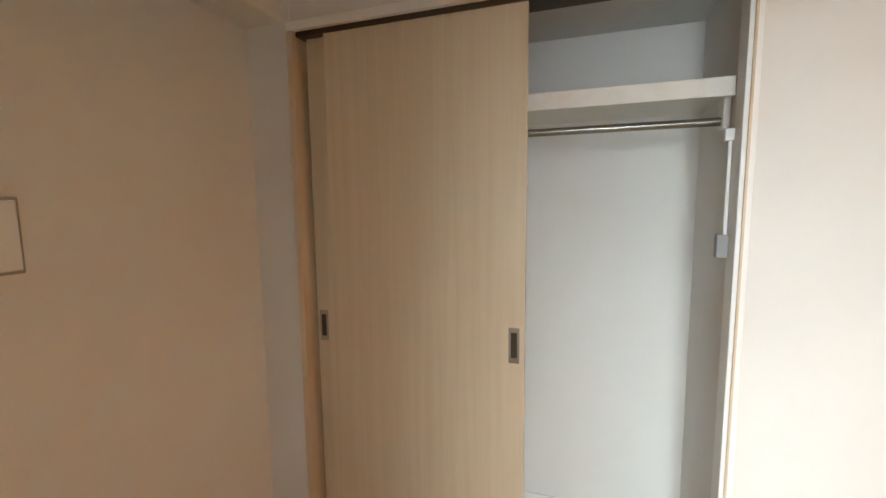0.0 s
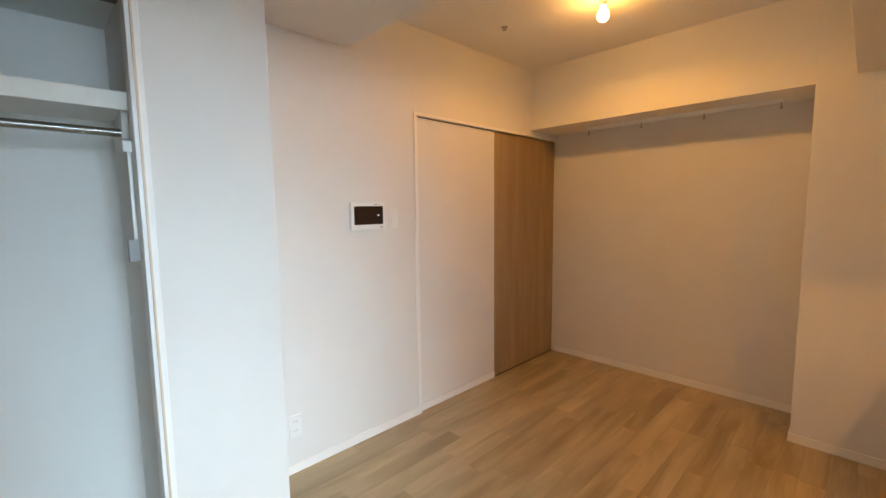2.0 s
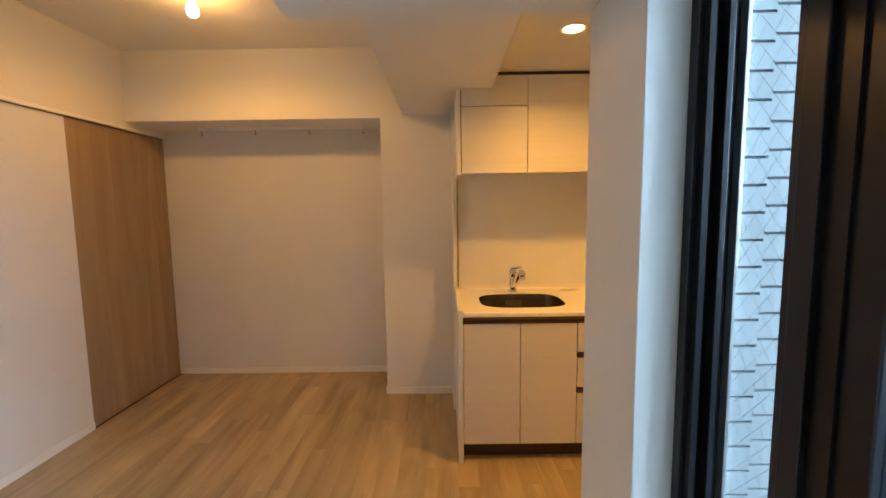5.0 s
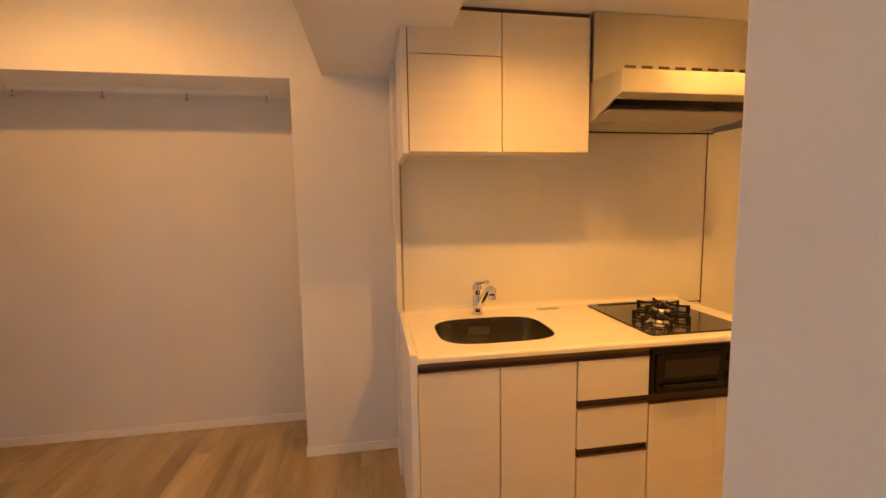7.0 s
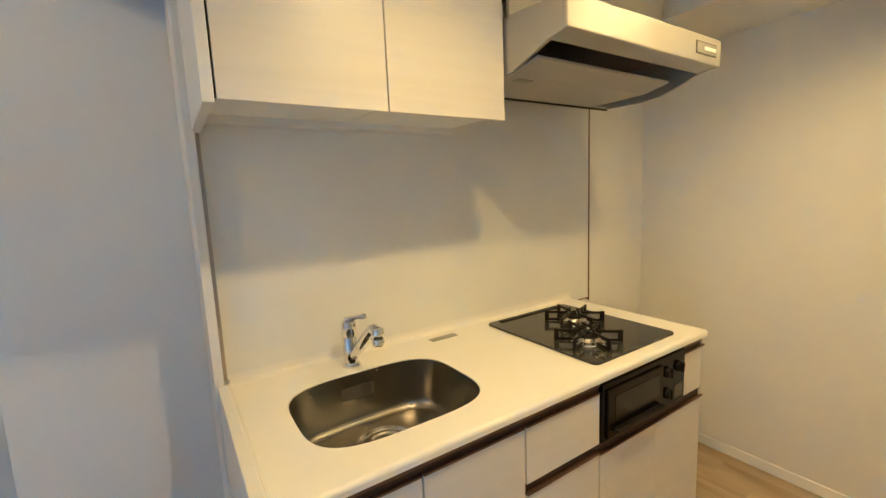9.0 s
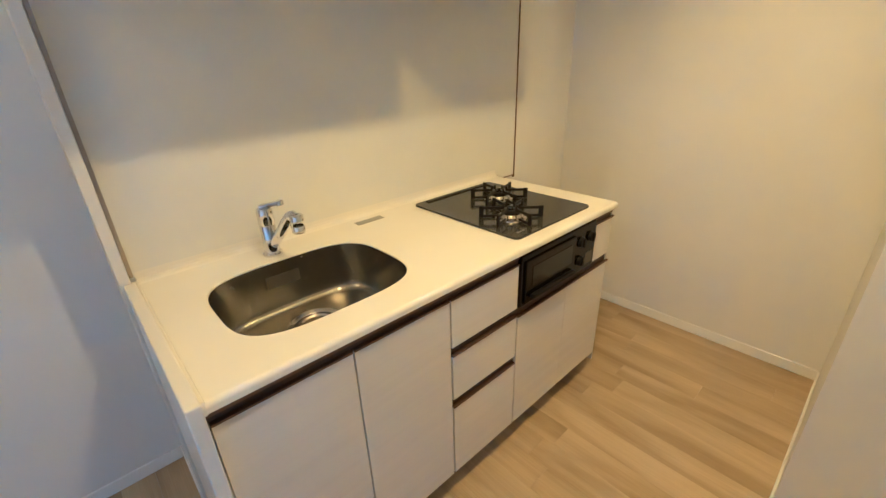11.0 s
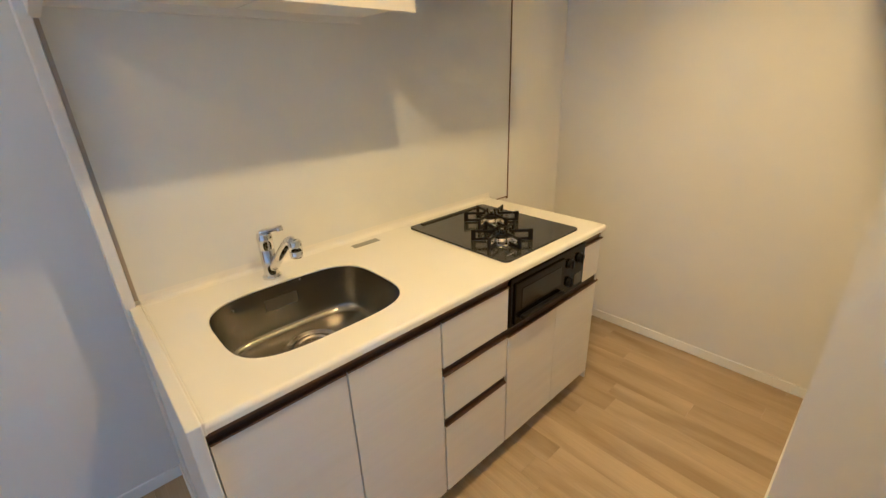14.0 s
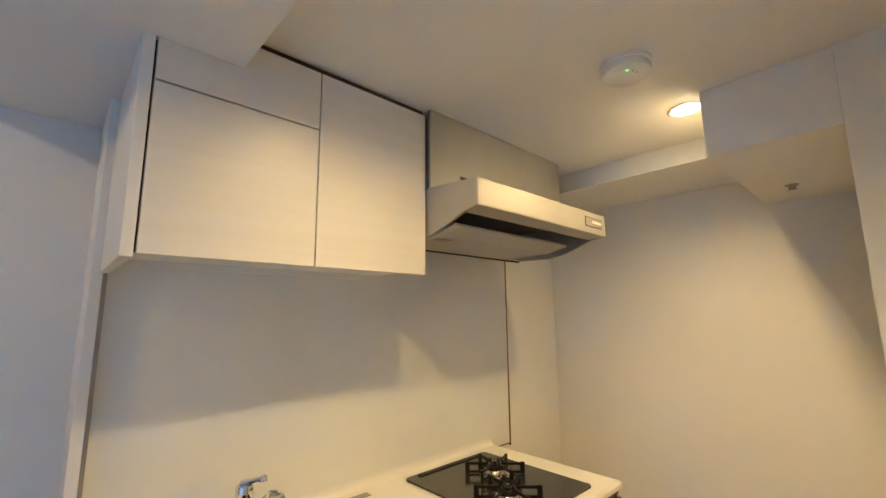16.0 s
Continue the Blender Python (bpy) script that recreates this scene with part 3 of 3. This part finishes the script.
part("sticker", box(0.838, 0.945, 2.9478, 2.9490, 0.766, 0.806), DARKLABEL, sink, "grey notice label")

tap = thing("kitchen_faucet", "chrome single-lever kitchen faucet", "faucet")
tx, ty = 0.899, 3.012
part("base", lathe([(0.030, 0.0), (0.030, 0.006), (0.025, 0.010), (0.024, 0.014)], (tx, ty, 0.851), 28), CHROME, tap, smooth=True)
part("body", lathe([(0.0235, 0.012), (0.0235, 0.098), (0.0222, 0.100), (0.0235, 0.102), (0.0245, 0.142), (0.022, 0.152), (0.012, 0.156)], (tx, ty, 0.851), 28), CHROME, tap, smooth=True)
sp = [(tx + 0.004, ty - 0.006, 0.882), (tx + 0.013, ty - 0.055, 0.930), (tx + 0.022, ty - 0.105, 0.982), (tx + 0.026, ty - 0.125, 1.000), (tx + 0.029, ty - 0.142, 1.007), (tx + 0.032, ty - 0.155, 1.002)]
bm = bmesh.new()
for i in range(len(sp) - 1):
    tube(sp[i], sp[i + 1], 0.0155 - 0.0004 * i, n=20, bm=bm)
    if i:
        s = bmesh.new()
        bmesh.ops.create_uvsphere(s, u_segments=20, v_segments=12, radius=0.0155 - 0.0004 * i)
        bmesh.ops.translate(s, vec=sp[i], verts=s.verts)
        join(bm, s)
spout = part("spout", bm, CHROME, tap, smooth=True)
part("head", lathe([(0.015, 0.012), (0.0195, 0.006), (0.0195, -0.020), (0.018, -0.022), (0.0195, -0.024), (0.0185, -0.042), (0.012, -0.043)], (tx + 0.032, ty - 0.158, 1.001), 24), CHROME, spout, "chrome spray head", smooth=True)
lev = box(-0.014, 0.046, -0.011, 0.011, -0.006, 0.006, 0.005)
lathe([(0.012, -0.007), (0.012, 0.004), (0.009, 0.008), (0.001, 0.009)], (0.048, 0, 0), 16, lev)
bmesh.ops.transform(lev, matrix=pose(tx, ty, 1.010, 0, -6, -25), verts=lev.verts)
part("lever", lev, CHROME, tap, smooth=True)

# gas stove
hob = thing("gas_stove", "dark glass two-burner gas stove top", "stove")
HX, HY = 1.735, 2.778
part("top_plate", prism(rounded(HX, HY, 0.232, 0.268, 0.022), 2, 0.8505, 0.8585, 0.0015), GLASSTOP, hob)
part("vent_cover", box(1.560, 1.91, 3.012, 3.034, 0.8584, 0.8625, 0.002), BLACK, hob)


def burner(x, y):
    b = part("burner", lathe([(0.062, 0.0), (0.060, 0.005), (0.047, 0.009), (0.042, 0.018), (0.040, 0.020), (0.034, 0.020)], (x, y, 0.8585), 32), POLISHED, hob, "steel burner ring", smooth=True)
    part("cap", lathe([(0.034, 0.019), (0.035, 0.026), (0.030, 0.030), (0.012, 0.030), (0.010, 0.024), (0.001, 0.024)], (x, y, 0.8585), 28), BLACK, b, smooth=True)
    part("sensor", lathe([(0.007, 0.020), (0.007, 0.046), (0.005, 0.048), (0.001, 0.048)], (x, y, 0.8585), 14), STEEL, b, smooth=True)
    for k in range(6):
        arm = box(0.028, 0.110, -0.003, 0.003, 0.032, 0.042, 0.0012)
        box(0.048, 0.110, -0.003, 0.003, 0.002, 0.011, 0.0012, arm)
        box(0.100, 0.118, -0.004, 0.004, 0.001, 0.044, 0.002, arm)
        box(0.026, 0.034, -0.002, 0.002, 0.033, 0.050, 0.001, arm)
        bmesh.ops.transform(arm, matrix=pose(x, y, 0.8585, 0, 0, 15 + 60 * k), verts=arm.verts)
        part("pan_support", arm, BLACK, b, "black cast pan support")


burner(1.650, 2.655)
burner(1.795, 2.835)
for k in range(3):
    part("mark", box(1.545 + 0.014 * k, 1.553 + 0.014 * k, 2.540, 2.546, 0.8585, 0.8589), LABELM, hob, "small pale printed mark")

# splash panel
splash = structure("splash_panel", box(0.531, 2.243, 3.1135, 3.1195, 0.868, 2.10), SPLASH, "glossy pale kitchen splash panel", "wall panel")
part("edge_strip", box(0.532, 0.542, 3.108, 3.1138, 0.868, 1.604), RAIL, splash, "slim grey edge strip")
part("edge_strip", box(2.243, 2.249, 3.110, 3.1198, 0.815, 2.10), BRONZE, splash, "slim brown edge strip")
part("lower_corner", box(2.0985, 2.243, 3.1137, 3.1195, 0.830, 0.868), SPLASH, splash)
part("bottom_strip", box(2.0985, 2.243, 3.110, 3.1198, 0.825, 0.830), BRONZE, splash, "slim brown edge strip")

# wall cabinets
YC = 2.684


def wall_unit(x0, x1, label):
    c = thing("wall_cabinet", label, "cabinet", "kitchen wall cabinets")
    part("body", box(x0 + 0.001, x1 - 0.001, YC + 0.020, 3.112, 1.625, 2.145, 0.001), CARCASS, c)
    return c


c = wall_unit(0.548, 0.927, "white wood-grained wall cabinet with a lower door and a filler")
part("door", box(0.551, 0.9255, YC, YC + 0.018, 1.608, 1.980, 0.0012), FRONT, c)
part("filler", box(0.551, 0.9255, YC, YC + 0.018, 1.984, 2.149, 0.0012), FRONT, c)
part("side_panel", box(0.524, 0.5465, YC + 0.001, 3.110, 1.600, 2.150, 0.0015), CARCASS, c)
# thin brown sheet behind the doors puts shade into their gaps
part("shadow_gap", box(0.546, 1.30, YC + 0.0185, YC + 0.0198, 1.612, 2.15), BROWN, c, "brown sheet painting shade into the door gaps")
part("bottom_rail", box(0.548, 1.30, 2.95, 2.965, 1.607, 1.625), CARCASS, c)
c = wall_unit(0.928, 1.304, "white wood-grained tall-door wall cabinet beside the hood")
part("door", box(0.929, 1.3045, YC, YC + 0.018, 1.608, 2.149, 0.0012), FRONT, c)
# brown strip paints the shade in the slit between door top and ceiling
part("gap_strip", box(0.74, 1.305, YC + 0.014, YC + 0.022, 2.146, 2.1695), BROWN, c, "brown strip painting the shaded gap under the ceiling")

# range hood
hood = thing("range_hood", "silver-grey kitchen range hood with a slanted underside", "range hood")
hx0, hx1 = 1.312, 2.098
for x0, x1 in ((hx0, hx0 + 0.012), (hx1 - 0.012, hx1)):
    part("side", prism([(2.462, 1.880), (2.462, 1.796), (2.519, 1.787), (2.582, 1.764), (2.661, 1.738), (2.738, 1.730), (2.905, 1.735), (2.905, 1.80), (3.11, 1.80), (3.11, 1.895), (2.66, 1.895)], 0, x0, x1, 0.0015), HOODM, hood)
part("front_panel", box(hx0 - 0.0015, hx1 + 0.0015, 2.458, 2.474, 1.795, 1.882, 0.004), HOODM, hood)
part("top", prism([(2.464, 1.876), (2.464, 1.881), (3.10, 1.895), (3.10, 1.890)], 0, hx0 + 0.012, hx1 - 0.012), HOODM, hood)
# plain dark brown sheet inside, so the hood's cavity reads dark
part("inner", prism([(2.475, 1.862), (2.475, 1.868), (3.10, 1.868), (3.10, 1.862)], 0, hx0 + 0.012, hx1 - 0.012), BROWN, hood, "dark brown sheet inside the hood cavity")
part("front_lip", prism([(2.474, 1.797), (2.474, 1.802), (2.530, 1.796), (2.530, 1.790)], 0, hx0 + 0.012, hx1 - 0.012), HOODM, hood)
part("back", box(hx0 + 0.012, hx1 - 0.012, 2.895, 2.904, 1.740, 1.862), HOODM, hood)
pl = prism([(2.570, 1.756), (2.570, 1.764), (2.665, 1.744), (2.898, 1.740), (2.898, 1.733), (2.660, 1.736)], 0, hx0 + 0.014, hx1 - 0.12, 0.002)
plate = part("baffle_plate", pl, HOODPAN, hood, "pale grey baffle plate")
part("sticker", box(1.37, 1.43, 2.69, 2.72, 1.7335, 1.7352), LABELM, plate)
part("rim", box(hx0, hx1, 2.904, 2.910, 1.729, 1.737, 0.001), BLACK, hood, "dark lower rim")
sw2 = part("switch_plate", box(1.930, 2.062, 2.4555, 2.4585, 1.820, 1.860, 0.001), DARKLABEL, hood)
part("plate", box(1.934, 2.058, 2.4548, 2.4556, 1.824, 1.856), LABELM, sw2)
part("switch", box(1.978, 2.052, 2.4520, 2.4550, 1.834, 1.845, 0.0012), PLASTIC, sw2)
cover = part("duct_cover", box(hx0, 2.100, 2.664, 2.676, 1.885, 2.168, 0.001), HOODM, hood, "grey metal duct cover")
for k in range(1, 9):
    part("vent_slot", box(1.37 + k * 0.078, 1.42 + k * 0.078, 2.6615, 2.6645, 1.951, 1.962), BROWN, hood)

# ---- outside tiles ----
board = structure("wall_outside_tiles", box(1.050, 3.4, 1.126, 1.143, -3, 4.2), GROUT, "white outside wall tiles with dark joints", "wall")
tile = box(0, 0.0544, -0.006, 0.0, 0, 0.050, 0.0)
tile_mesh = bpy.data.meshes.new("tile")
tile.to_mesh(tile_mesh)
tile.free()
tile_mesh.materials.append(TILE)
for col in range(8):
    for row in range(38):
        t = new("tile", tile_mesh)
        t.parent = board
        t.location = (1.052 + 0.0545 * col, 1.1255, 0.0 + 0.056 * row + (0.014 if col % 2 else 0))

# ---- floor planks ----
floor = structure("floor", prism([(-1.98, -1.36), (1.2, -1.36), (1.2, 1.147), (2.86, 1.147), (2.86, 3.336), (0.56, 3.336), (0.56, 3.90), (-1.98, 3.90)], 2, -0.06, -0.012), UNDER, "pale oak plank floor", "floor")
PW = 0.1075
lengths = (0.92, 0.62, 0.78)
plank_meshes = {}


def plank_mesh(length):
    """A plank of that length; alike planks share one mesh."""
    key = round(length, 3)
    if key not in plank_meshes:
        b = box(0, PW - 0.0007, 0, key - 0.0007, -0.012, 0, 0.0)
        me = bpy.data.meshes.new("plank")
        b.to_mesh(me)
        b.free()
        me.materials.append(PLANK)
        plank_meshes[key] = me
    return plank_meshes[key]


rnd = random.Random(4)
x = -1.86
while x < 2.75:
    lo, hi = (-1.3, 3.80) if x < 0.5 else (-1.3, 3.15) if x < 0.87 else (1.44, 3.15)
    y = lo - rnd.random() * 0.7
    while y < hi:
        length = lengths[rnd.randrange(3)]
        y0, y1 = max(y, lo), min(y + length, hi)
        if y1 - y0 > 0.01:
            p = new("plank", plank_mesh(y1 - y0))
            p.parent = floor
            p.location = (x, y0, 0)
        y += length
    x += PW
